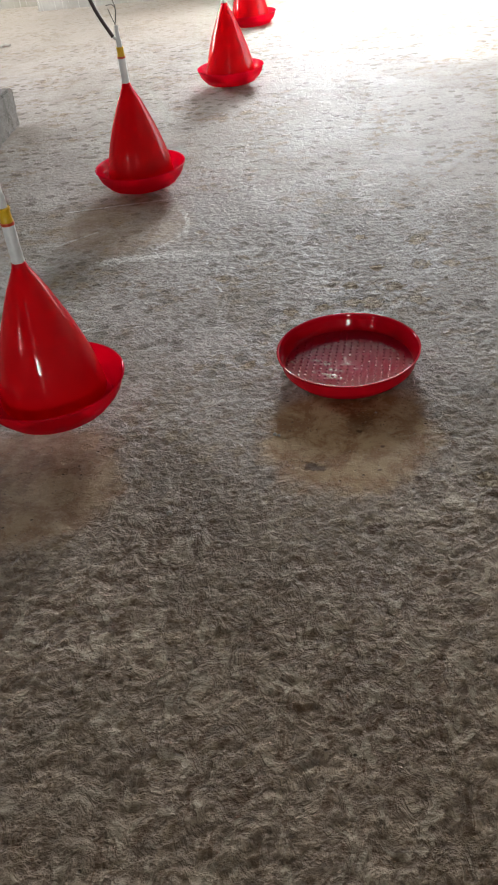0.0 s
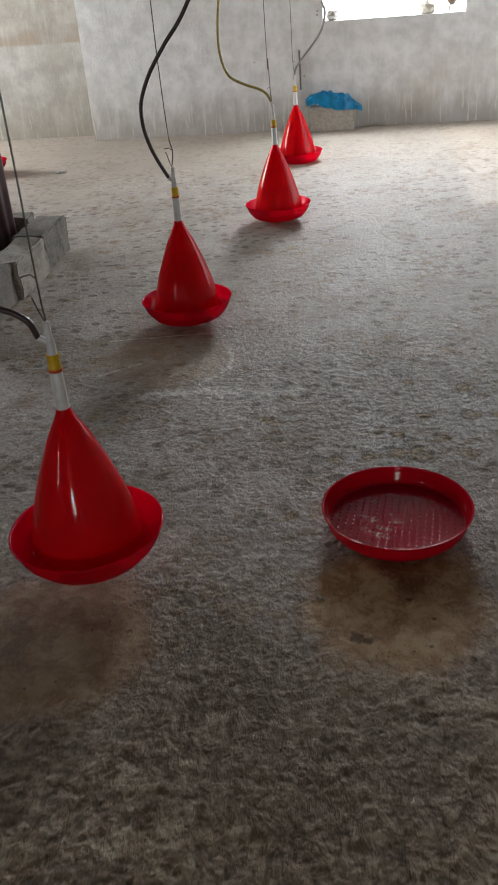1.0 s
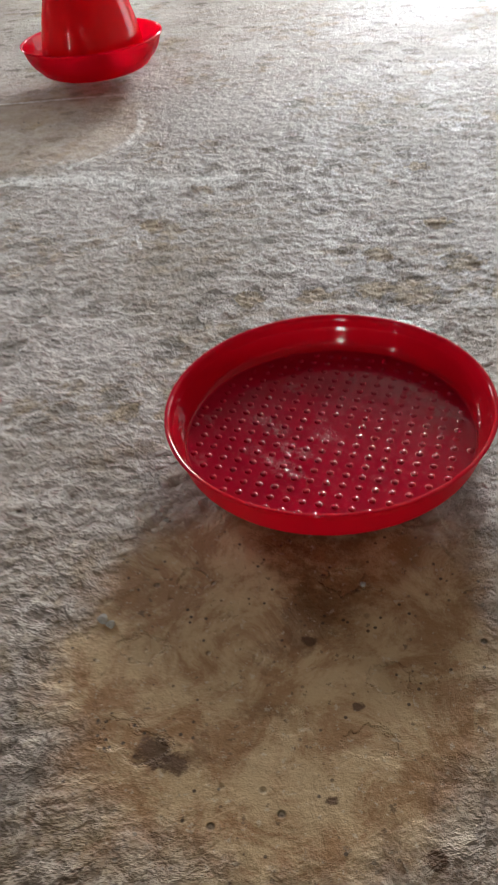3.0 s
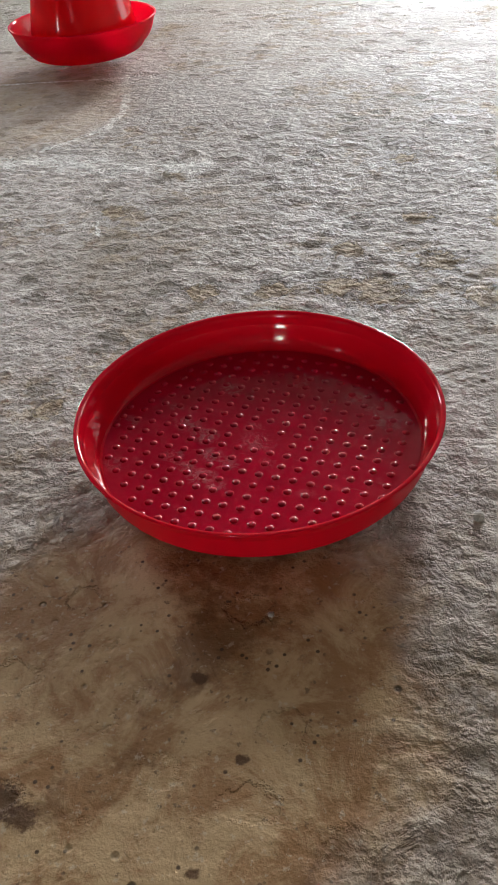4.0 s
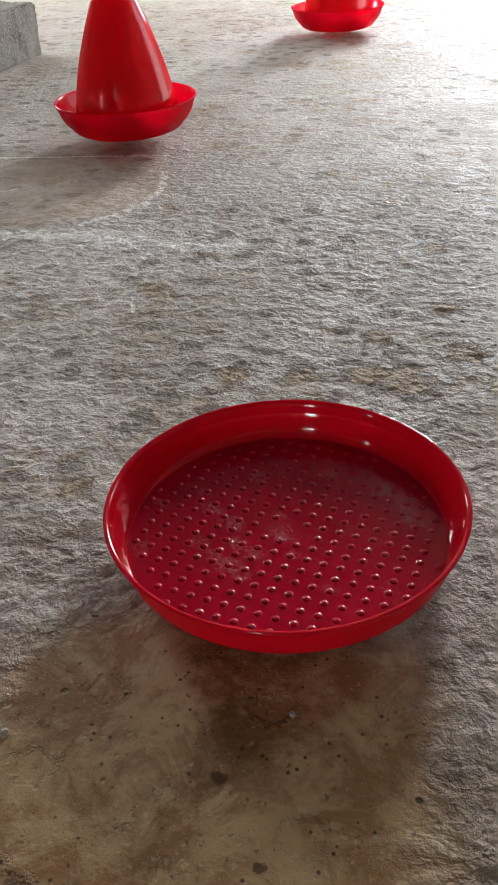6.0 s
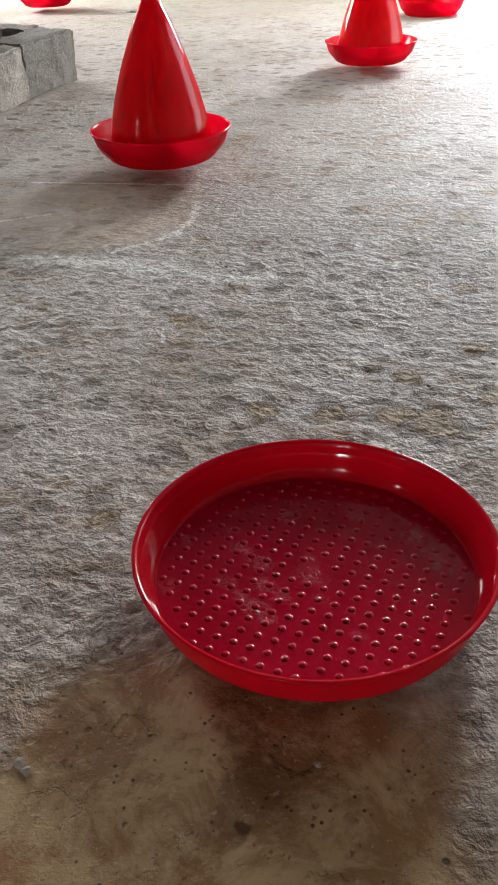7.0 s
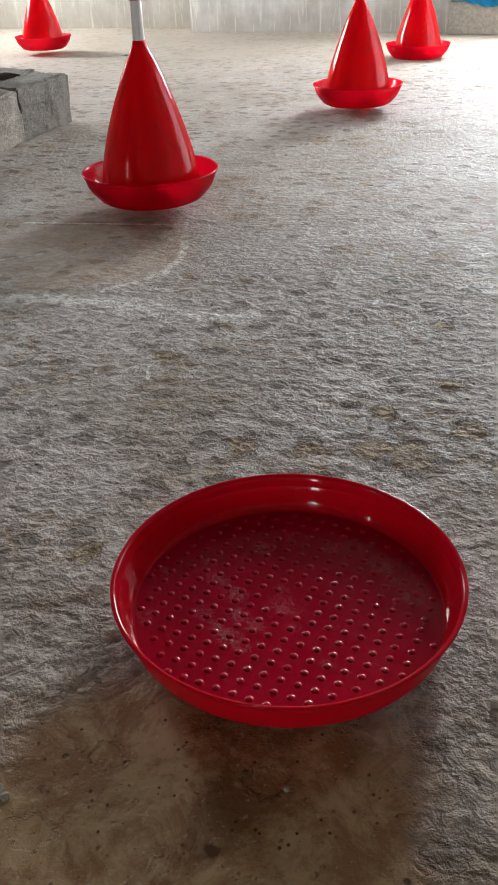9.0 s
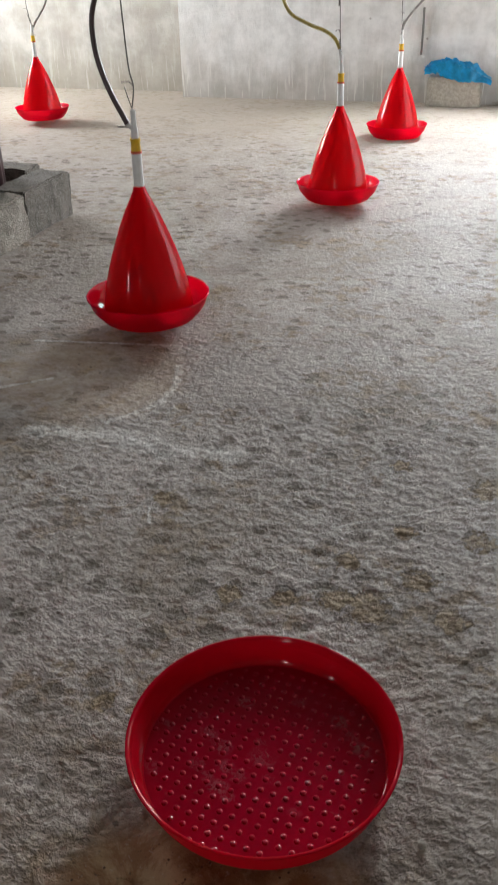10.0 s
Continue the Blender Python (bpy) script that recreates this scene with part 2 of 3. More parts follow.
def wall_material(name, low, high, bare=False):
    m, t, b = material(name, 0.85)
    n = Net(t)
    x, y, z = n.xyz()
    big, mid = n.noise(1.3, 5, 0.6), n.noise(6, 6, 0.65)
    col = n.mix(n.ramp(mid, 0.3, 0.7), low, high)
    col = n.mix(n.math("MULTIPLY", n.ramp(big, 0.48, 0.7), 0.5), col, tuple(c * k for c, k in zip(low, (0.9, 0.84, 0.74))))
    if bare:
        course = n.ramp(n.math("ADD", z, n.math("MULTIPLY", n.math("SUBTRACT", mid, 0.5), 0.03)), 0.80, 0.82)
        col = n.mix(n.math("MULTIPLY", course, n.ramp(n.noise(1.6, 3), 0.40, 0.52, 0.25, 0.75)), col, (0.30, 0.235, 0.165))
    streak = n.noise(26, 4, 0.65, n.scaled(1, 1, 0.09))
    col = n.mix(n.math("MULTIPLY", n.ramp(streak, 0.5, 0.72), 0.12 if bare else 0.35), col, (0.74, 0.73, 0.70))
    # splash zone with dirt and pale drips
    zz = n.math("ADD", z, n.math("MULTIPLY", n.math("SUBTRACT", n.noise(9, 4, 0.6, n.scaled(1, 1, 0.35)), 0.5), 0.5))
    splash = n.ramp(zz, 0.02, 0.42, 1.0, 0.0)
    col = n.mix(n.math("MULTIPLY", splash, 0.6), col, (0.26, 0.225, 0.175))
    drip = n.math("MULTIPLY", n.ramp(n.noise(34, 3, 0.6, n.scaled(1, 1, 0.07)), 0.56, 0.64), n.ramp(zz, 0.02, 0.5, 0.3 if bare else 0.75, 0.0))
    col = n.mix(drip, col, (0.66, 0.64, 0.59))
    col = n.mix(n.math("MULTIPLY", n.ramp(n.voronoi(9), 0.05, 0.10, 1, 0), n.ramp(n.noise(3, 2), 0.52, 0.64)), col, (0.2, 0.18, 0.15))
    n.link(col, b.inputs["Base Color"])
    h = n.math("ADD", n.noise(18, 6, 0.7), n.math("MULTIPLY", n.noise(90, 4, 0.7), 0.5))
    n.link(n.bump(h, 0.6, 0.012), b.inputs["Normal"])
    return m


def block_material():
    m, t, b = material("sandcrete_block", 0.9)
    n = Net(t)
    mid, grit = n.noise(11, 6, 0.7), n.noise(120, 5, 0.75)
    col = n.mix(n.ramp(mid, 0.3, 0.7), (0.15, 0.135, 0.115), (0.36, 0.325, 0.28))
    col = n.mix(n.ramp(grit, 0.4, 0.7), col, (0.46, 0.435, 0.39))
    col = n.mix(n.math("MULTIPLY", n.ramp(n.noise(30, 3, 0.6, n.scaled(1, 1, 0.15)), 0.55, 0.68), 0.55), col, (0.14, 0.12, 0.10))
    own = t.nodes.new("ShaderNodeObjectInfo").outputs["Random"]
    col = n.mix(1.0, col, n.mix(own, (0.55, 0.54, 0.53), (1.0, 0.98, 0.95)), "MULTIPLY")
    n.link(col, b.inputs["Base Color"])
    n.link(n.bump(n.math("ADD", grit, n.math("MULTIPLY", n.noise(25, 5, 0.7), 1.5)), 0.8, 0.008), b.inputs["Normal"])
    return m


def red_material(name, color, rough, thin, spec=0.5):
    m, t, b = material(name, rough, color)
    n = Net(t)
    grime = n.noise(7, 6, 0.7)
    n.link(n.mix(n.math("MULTIPLY", n.ramp(grime, 0.5, 0.8), 0.35), color, tuple(c * 0.75 + 0.008 for c in color)), b.inputs["Base Color"])
    b.inputs["Specular IOR Level"].default_value = spec
    dust = n.math("ADD", n.math("MULTIPLY", n.ramp(n.noise(40, 6, 0.75), 0.5, 0.8), 0.10), rough)
    n.link(dust, b.inputs["Roughness"])
    b.inputs["IOR"].default_value = 1.5
    n.link(n.bump(n.noise(14, 3, 0.5), 0.08, 0.01), b.inputs["Normal"])
    out = t.nodes["Material Output"]
    tr = t.nodes.new("ShaderNodeBsdfTranslucent")
    tr.inputs[0].default_value = (color[0], color[1] * 2, color[2] * 4, 1)
    mx = t.nodes.new("ShaderNodeMixShader")
    mx.inputs[0].default_value = thin
    n.link(b.outputs[0], mx.inputs[1])
    n.link(tr.outputs[0], mx.inputs[2])
    n.link(mx.outputs[0], out.inputs[0])
    return m


# faint film and painted glints of light in the tray: place, radius, strength
FILM_GLINTS = [(-0.062, 0.074, 0.013, 0.60), (0.011, 0.106, 0.010, 0.45), (0.078, 0.094, 0.013, 0.55), (0.122, 0.059, 0.015, 0.50), (-0.087, 0.001, 0.013, 0.70), (-0.058, -0.012, 0.014, 0.70), (-0.040, -0.041, 0.012, 0.70), (-0.036, -0.074, 0.014, 0.80), (-0.019, -0.048, 0.012, 0.60), (-0.077, -0.053, 0.012, 0.50), (-0.014, 0.017, 0.008, 0.40), (-0.154, -0.011, 0.013, 0.45), (-0.132, -0.081, 0.013, 0.40), (0.021, -0.035, 0.009, 0.35), (-0.000, -0.008, 0.017, 0.60), (0.100, 0.077, 0.012, 0.45), (-0.057, -0.065, 0.010, 0.60), (-0.017, -0.083, 0.010, 0.60), (-0.109, 0.027, 0.008, 0.40), (0.073, -0.070, 0.009, 0.30)]


def tray_floor_material():
    """Crimson plastic, scuffed pale round the middle, with reflected glints painted pale."""
    m, t, b = material("crimson_tray_plastic", 0.22)
    n = Net(t)
    x, y, z = n.xyz()
    wob = n.math("MULTIPLY", n.math("SUBTRACT", n.noise(60, 5, 0.7), 0.5), 1.4)
    base = n.mix(n.ramp(n.noise(12, 5, 0.7), 0.35, 0.75), (0.38, 0.003, 0.022), (0.45, 0.004, 0.028))
    film_glint = None
    for cx, cy, r, k in FILM_GLINTS:
        s = n.math("MULTIPLY", n.disk(x, y, cx, cy, r, r * 0.8, wob, 0.45), k * 0.2)
        film_glint = s if film_glint is None else n.math("MAXIMUM", film_glint, s)
    film_glint = n.math("MULTIPLY", film_glint, n.ramp(n.noise(95, 4, 0.7, None, 1.5), 0.42, 0.60))
    col = n.mix(film_glint, base, (0.72, 0.40, 0.50))
    hair = n.math("MULTIPLY", n.ramp(n.noise(45, 4, 0.7, n.scaled(0.3, 2.5, 1)), 0.68, 0.73), 0.15)
    col = n.mix(hair, col, (0.55, 0.2, 0.22))
    n.link(col, b.inputs["Base Color"])
    n.link(n.math("ADD", 0.06, n.math("MULTIPLY", n.ramp(n.noise(30, 6, 0.75), 0.5, 0.75), 0.07)), b.inputs["Roughness"])
    n1 = n.bump(n.noise(25, 4, 0.6), 0.10, 0.006)
    n.link(n.bump(n.math("MULTIPLY", film_glint, n.noise(120, 2, 0.5)), 0.5, 0.006, n1), b.inputs["Normal"])
    n.link(n.math("ADD", 0.09, n.math("MULTIPLY", film_glint, 0.9), clamp=True), b.inputs["Specular IOR Level"])
    return m


def varied(name, color, rough, metallic=0.0, scale=30.0, depth=0.25, bump=0.15):
    m, t, b = material(name, rough, color, metallic)
    n = Net(t)
    n.link(n.mix(n.ramp(n.noise(scale, 6, 0.7), 0.3, 0.75), tuple(c * (1 - depth) for c in color), tuple(min(1, c * (1 + depth)) for c in color)), b.inputs["Base Color"])
    n.link(n.bump(n.noise(scale * 2, 4, 0.6), bump, 0.004), b.inputs["Normal"])
    return m


FLOOR, BLOCK = floor_material(), block_material()
WALL = wall_material("whitewashed_cement_wall", (0.54, 0.53, 0.51), (0.74, 0.73, 0.71))
BARE_WALL = wall_material("bare_cement_wall", (0.33, 0.31, 0.275), (0.47, 0.45, 0.41), True)
RED = red_material("glossy_red_plastic", (0.90, 0.005, 0.018), 0.055, 0.54, 0.42)
RED_PAN = red_material("red_pan_plastic", (0.82, 0.004, 0.028), 0.09, 0.78)
TRAY_RED = red_material("tray_rim_plastic", (0.58, 0.003, 0.016), 0.07, 0.34, 0.25)
TRAY_FLOOR = tray_floor_material()
TRAY_BUMP = red_material("crimson_bump_plastic", (0.43, 0.004, 0.027), 0.14, 0.02, 0.35)
WHITE_PVC = varied("white_pvc", (0.85, 0.85, 0.83), 0.35, depth=0.1)
YELLOW = varied("yellow_plastic", (0.75, 0.47, 0.02), 0.35, depth=0.15)
ORANGE = varied("orange_red_plastic", (0.65, 0.07, 0.02), 0.35, depth=0.15)
HOSE_BROWN = varied("brown_rubber_hose", (0.050, 0.026, 0.024), 0.32, depth=0.3)
HOSE_YELLOW = varied("yellow_stained_hose", (0.42, 0.33, 0.07), 0.3, depth=0.3)
HOSE_GREY = varied("grey_hose", (0.28, 0.27, 0.25), 0.35, depth=0.25)
WIRE = varied("rusty_wire", (0.13, 0.12, 0.11), 0.5, 0.6)
POST = varied("dark_maroon_paint", (0.040, 0.016, 0.018), 0.28, scale=12, depth=0.4, bump=0.25)
BLUE = varied("blue_polythene", (0.02, 0.34, 0.62), 0.3, scale=18, depth=0.3, bump=0.3)
STONE = varied("pale_stone", (0.38, 0.345, 0.29), 0.85, scale=60, depth=0.25, bump=0.6)
DRY_LEAF = varied("dry_leaf", (0.16, 0.12, 0.08), 0.8, scale=40)
ROOFING = varied("weathered_roofing", (0.10, 0.088, 0.075), 0.6, scale=5, depth=0.3)
EARTH = varied("dry_earth", (0.34, 0.27, 0.19), 0.95, scale=1.5, depth=0.3, bump=0.6)


# ---- mesh helpers ----
def link_mesh(name, bm, mat, parent=None, label="", smooth=True):
    me = bpy.data.meshes.new(name)
    bm.normal_update()
    bm.to_mesh(me)
    bm.free()
    me.materials.append(mat)
    if smooth:
        me.polygons.foreach_set("use_smooth", [True] * len(me.polygons))
        me.set_sharp_from_angle(angle=radians(40))
    ob = new(name, me)
    if parent:
        ob.parent = parent
    if label:
        ob["label"] = label
    return ob


def part(name, bm, mat, parent, label="", smooth=True):
    return link_mesh(name, bm, mat, parent, label, smooth)


def lathe(profile, seg=64, bm=None, at=(0, 0, 0)):
    """A turned body round the z axis, from (radius, height) points."""
    bm = bm or bmesh.new()
    rings = []
    for r, z in profile:
        if r < 1e-6:
            rings.append([bm.verts.new((at[0], at[1], at[2] + z))])
        else:
            rings.append([bm.verts.new((at[0] + r * math.cos(2 * math.pi * k / seg), at[1] + r * math.sin(2 * math.pi * k / seg), at[2] + z)) for k in range(seg)])
    for a, b in zip(rings, rings[1:]):
        for k in range(seg):
            j = (k + 1) % seg
            if len(a) == 1 and len(b) == 1:
                continue
            if len(a) == 1:
                bm.faces.new((a[0], b[j], b[k]))
            elif len(b) == 1:
                bm.faces.new((a[k], a[j], b[0]))
            else:
                bm.faces.new((a[k], a[j], b[j], b[k]))
    bmesh.ops.recalc_face_normals(bm, faces=bm.faces[:])
    return bm


def glide(points, steps=10):
    """A smooth line through points."""
    p = [Vector(q) for q in points]
    p = [2 * p[0] - p[1]] + p + [2 * p[-1] - p[-2]]
    out = []
    for a, b, c, d in zip(p, p[1:], p[2:], p[3:]):
        for k in range(steps):
            s = k / steps
            out.append(0.5 * (2 * b + (c - a) * s + (2 * a - 5 * b + 4 * c - d) * s * s + (3 * b - a - 3 * c + d) * s ** 3))
    return out + [p[-2]]


def smooth_profile(p, steps=4):
    """The same profile with more points along its curves."""
    return [(max(0.0, q.x), q.y) for q in glide([(a, b, 0) for a, b in p], steps)]


def tube(points, radius, seg=10, bm=None):
    """A round rod or hose along points."""
    bm = bm or bmesh.new()
    rings, side = [], Vector((0, 1, 0))
    for k, p in enumerate(points):
        d = (points[min(k + 1, len(points) - 1)] - points[max(k - 1, 0)]).normalized()
        side = (side - d * side.dot(d)).normalized()
        up = d.cross(side)
        rings.append([bm.verts.new(p + radius * (math.cos(2 * math.pi * j / seg) * side + math.sin(2 * math.pi * j / seg) * up)) for j in range(seg)])
    for a, b in zip(rings, rings[1:]):
        for j in range(seg):
            bm.faces.new((a[j], a[(j + 1) % seg], b[(j + 1) % seg], b[j]))
    bm.faces.new(rings[0][::-1])
    bm.faces.new(rings[-1])
    bmesh.ops.recalc_face_normals(bm, faces=bm.faces[:])
    return bm


def box(x0, y0, z0, x1, y1, z1, bevel=0.0, cuts=0, rough=0.0, seed=0, bm=None):
    b = bmesh.new()
    bmesh.ops.create_cube(b, size=1, matrix=Matrix.Translation(((x0 + x1) / 2, (y0 + y1) / 2, (z0 + z1) / 2)) @ Matrix.Diagonal((x1 - x0, y1 - y0, z1 - z0, 1)))
    if bevel:
        bmesh.ops.bevel(b, geom=b.edges[:], offset=bevel, segments=2, affect="EDGES")
    if cuts:
        bmesh.ops.subdivide_edges(b, edges=b.edges[:], cuts=cuts, use_grid_fill=True)
    if rough:
        for v in b.verts:
            v.co += rough * noise.noise_vector(v.co * 14 + Vector((seed * 7.1, 3.3, 0)))
            v.co += rough * 0.6 * noise.noise_vector(v.co * 45 + Vector((seed * 7.1, 3.3, 0)))
    if bm is None:
        return b
    tmp = bpy.data.meshes.new("tmp")
    b.to_mesh(tmp)
    b.free()
    bm.from_mesh(tmp)
    bpy.data.meshes.remove(tmp)
    return bm


# ---- the setting ----
def lattice(ix, iy, seed):
    h = (ix.astype(np.int64) * 374761393 + iy.astype(np.int64) * 668265263 + seed * 1442695041) & 0xFFFFFFFF
    h = ((h ^ (h >> 13)) * 1274126177) & 0xFFFFFFFF
    return ((h ^ (h >> 16)) & 0xFFFF) / 65535.0


def value_noise(x, y, seed):
    ix, iy = np.floor(x), np.floor(y)
    fx, fy = x - ix, y - iy
    fx, fy = fx * fx * (3 - 2 * fx), fy * fy * (3 - 2 * fy)
    ix, iy = ix.astype(np.int64), iy.astype(np.int64)
    a, b = lattice(ix, iy, seed), lattice(ix + 1, iy, seed)
    c, d = lattice(ix, iy + 1, seed), lattice(ix + 1, iy + 1, seed)
    return (a + (b - a) * fx) * (1 - fy) + (c + (d - c) * fx) * fy - 0.5


def floor_height(x, y):
    """Relief of the worn cement, in metres."""
    calm = np.ones_like(x)
    for cx, cy, rx, ry in PATCHES:
        d = np.sqrt(((x - cx) / rx) ** 2 + ((y - cy) / ry) ** 2) + 0.35 * value_noise(x * 9, y * 9, 5)
        calm = np.minimum(calm, 0.22 + 0.78 * np.clip((d - 0.85) / 0.3, 0, 1))
    h = 0.003 * value_noise(x * 2.1, y * 2.1, 1)
    wx, wy = x + 0.02 * value_noise(x * 12, y * 12, 8), y + 0.02 * value_noise(x * 12, y * 12, 9)
    rugged = np.clip((3.9 - y - 1.6 * value_noise(x * 1.3, y * 1.3, 14)) / 1.2, 0.25, 1)
    nearness = np.clip((2.3 - y) / 1.0, 0, 1)
    for fx, fy, seed, lift in ((24, 30, 21, 0.0008), (43, 52, 23, 0.0014), (80, 92, 25, 0.0012)):
        p = value_noise(wx * fx, wy * fy, seed) + 0.5 * value_noise(x * fx * 2.1 + 3, y * fy * 2.1, seed + 1)
        p = np.clip((p + 0.10) / 0.20, 0, 1)
        h += calm * rugged * lift * (p * p * (3 - 2 * p) - 0.5) * (1 + 0.15 * nearness)
    h += calm * rugged * 0.0014 * value_noise(x * 110, y * 125, 4)
    # broken flakes in the rough near part
    p = value_noise(wx * 13, wy * 11, 31) + 0.5 * value_noise(wx * 29, wy * 27, 32)
    h += calm * nearness * 0.0020 * (np.clip((p + 0.1) / 0.2, 0, 1) - 0.5)
    # chipped hollows
    pit = value_noise(wx * 11, wy * 13, 6) + 0.35 * value_noise(x * 40, y * 40, 7)
    h -= calm * rugged * 0.004 * np.clip(pit - 0.27, 0, 0.3)
    return h


def stepped(bounds):
    """Grid lines with their own spacing in each stretch."""
    out = []
    for a, b, s in bounds:
        out += list(np.arange(a, b - s * 0.5, s))
    return np.array(out + [bounds[-1][1]])


gx = stepped([(-8.4, -4.8, 0.3), (-4.8, -2.4, 0.06), (-2.4, -1.0, 0.022), (-1.0, 1.05, 0.0056), (1.05, 2.3, 0.018), (2.3, 4.2, 0.06)])
gy = stepped([(-13.2, -1.0, 0.3), (-1.0, 0.7, 0.05), (0.7, 3.3, 0.0050), (3.3, 5.4, 0.0095), (5.4, 9.4, 0.022)])
GX, GY = np.meshgrid(gx, gy)
GZ = floor_height(GX, GY)
nx, ny = len(gx), len(gy)
idx = np.arange(nx * ny).reshape(ny, nx)
quads = np.stack([idx[:-1, :-1], idx[:-1, 1:], idx[1:, 1:], idx[1:, :-1]], -1).reshape(-1, 4)
me = bpy.data.meshes.new("floor")
me.vertices.add(nx * ny)
me.vertices.foreach_set("co", np.stack([GX, GY, GZ], -1).reshape(-1).astype(np.float32))
me.loops.add(quads.size)
me.loops.foreach_set("vertex_index", quads.reshape(-1).astype(np.int32))
me.polygons.add(len(quads))
me.polygons.foreach_set("loop_start", np.arange(0, quads.size, 4, dtype=np.int32))
me.update(calc_edges=True)
me.polygons.foreach_set("use_smooth", np.ones(len(quads), dtype=bool))
me.materials.append(FLOOR)
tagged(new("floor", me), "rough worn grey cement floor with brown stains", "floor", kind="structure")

tagged(link_mesh("ground", box(-600, -600, -0.6, 600, 600, -0.05), EARTH, smooth=False), "dry earth ground outside the house", "ground", kind="structure")


def wall(name, pieces, label, mat=None):
    bm = bmesh.new()
    for p in pieces:
        box(*p, bm=bm)
    ob = tagged(link_mesh(name, bm, mat or WALL, smooth=False), label, "wall", kind="structure")
    ob.matrix_world = ROOM
    return ob


# far wall: pier and panel with an opening; a recess beside the pier
wall("wall_north", [(-1.70, 0, -0.1, WX0, 0.22, ZC), (WX1, 0, -0.1, XR, 0.22, ZC), (WX0, 0, -0.1, WX1, 0.22, WZ0), (WX0, 0, WZ1, WX1, 0.22, ZC)],
     "whitewashed cement wall with an unglazed window opening")
wall("wall_recess", [(XL, 0.30, -0.1, -1.70, 0.52, ZC), (-1.697, 0.22, -0.1, -1.48, 0.52, ZC)], "bare grey cement wall set back beside the pier", BARE_WALL)
# side and end walls are out of view, added to enclose the room
wall("wall_east", [(XR, YB, -0.1, XR + 0.2, -3.0, ZC), (XR, -0.4, -0.1, XR + 0.2, 0.22, ZC), (XR, -3.0, 2.15, XR + 0.2, -0.4, ZC)], "unseen cement side wall with a wide open doorway", BARE_WALL)
wall("wall_west", [(XL - 0.2, YB, -0.1, XL, 0.52, 0.8), (XL - 0.2, YB, 2.2, XL, 0.52, ZC), (XL - 0.2, YB, 0.8, XL, -12.25, 2.2), (XL - 0.2, -11.75, 0.8, XL, -1.95, 2.2), (XL - 0.2, -0.45, 0.8, XL, 0.52, 2.2)], "unseen cement side wall open above a low parapet", BARE_WALL)
wall("wall_south", [(XL, YB - 0.2, -0.1, -0.1, YB, ZC), (1.3, YB - 0.2, -0.1, XR, YB, ZC), (-0.1, YB - 0.2, -0.1, 1.3, YB, 0.65), (-0.1, YB - 0.2, 2.25, 1.3, YB, ZC)], "unseen cement end wall with one window opening", BARE_WALL)
glow, gt, gb = material("bright_haze", 1.0, (0.9, 0.92, 0.95))
gb.inputs["Emission Color"].default_value, gb.inputs["Emission Strength"].default_value = (0.94, 0.97, 1.0, 1), 2.6
haze = tagged(link_mesh("backdrop", box(-5.0, 5.0, -0.04, 7.0, 5.05, 6.0), glow, smooth=False), "bright hazy daylight beyond the window opening", "backdrop", kind="structure")
haze.matrix_world = ROOM
# unseen roof, added to shut out the sky and keep reflections dark
roof = tagged(link_mesh("ceiling", box(XL - 0.4, YB - 0.4, ZC, XR + 0.4, 0.9, ZC + 0.08), ROOFING, smooth=False), "unseen weathered dull roofing added above the house", "ceiling", kind="structure")
roof.matrix_world = ROOM

# ---- feeder tray ----
tray = tagged(new("feeder_tray"), "round shallow red plastic chick feeder tray on the floor", "feeder tray")
tray.matrix_world = pose(0.348, 2.283, 0.003, 0, 0, -11)
part("rim_wall", lathe(smooth_profile([(0.150, 0.0), (0.1565, 0.001), (0.1610, 0.005), (0.1700, 0.0165), (0.1752, 0.027), (0.1820, 0.050), (0.1862, 0.0550), (0.1885, 0.0574), (0.1882, 0.0592), (0.1858, 0.0594),
                        (0.1828, 0.0570), (0.1805, 0.0450), (0.1782, 0.0310), (0.1758, 0.0210), (0.1720, 0.0168), (0.1670, 0.0157)], 2), 128), TRAY_RED, tray)
part("base", lathe([(0.0, 0.0125), (0.160, 0.0125), (0.1668, 0.0135), (0.1672, 0.0156), (0.10, 0.0155), (0.0, 0.0155)], 128), TRAY_FLOOR, tray, "crimson tray floor scuffed pale in the middle, with painted glints")
bm = bmesh.new()
for i in range(-9, 10):
    for j in range(-10, 11):
        bx, by = i * 0.0180 + 0.0008, j * 0.01716 - 0.004
        if 0.02 < math.hypot(bx, by) < 0.163:
            seg, rings = 8, []
            for r, z in ((0.0045, 0.0), (0.0037, 0.0009), (0.0021, 0.0016)):
                rings.append([bm.verts.new((bx + r * math.cos(k * math.pi / 4), by + r * math.sin(k * math.pi / 4), 0.0154 + z)) for k in range(seg)])
            top = bm.verts.new((bx, by, 0.0154 + 0.0018))
            for a, b in zip(rings, rings[1:]):
                for k in range(seg):
                    bm.faces.new((a[k], a[(k + 1) % seg], b[(k + 1) % seg], b[k]))
            for k in range(seg):
                bm.faces.new((rings[-1][k], rings[-1][(k + 1) % seg], top))
me_b = part("grip_pattern", bm, TRAY_BUMP, tray, "rows of small raised grip bumps")
me_b.data.set_sharp_from_angle(angle=radians(180))

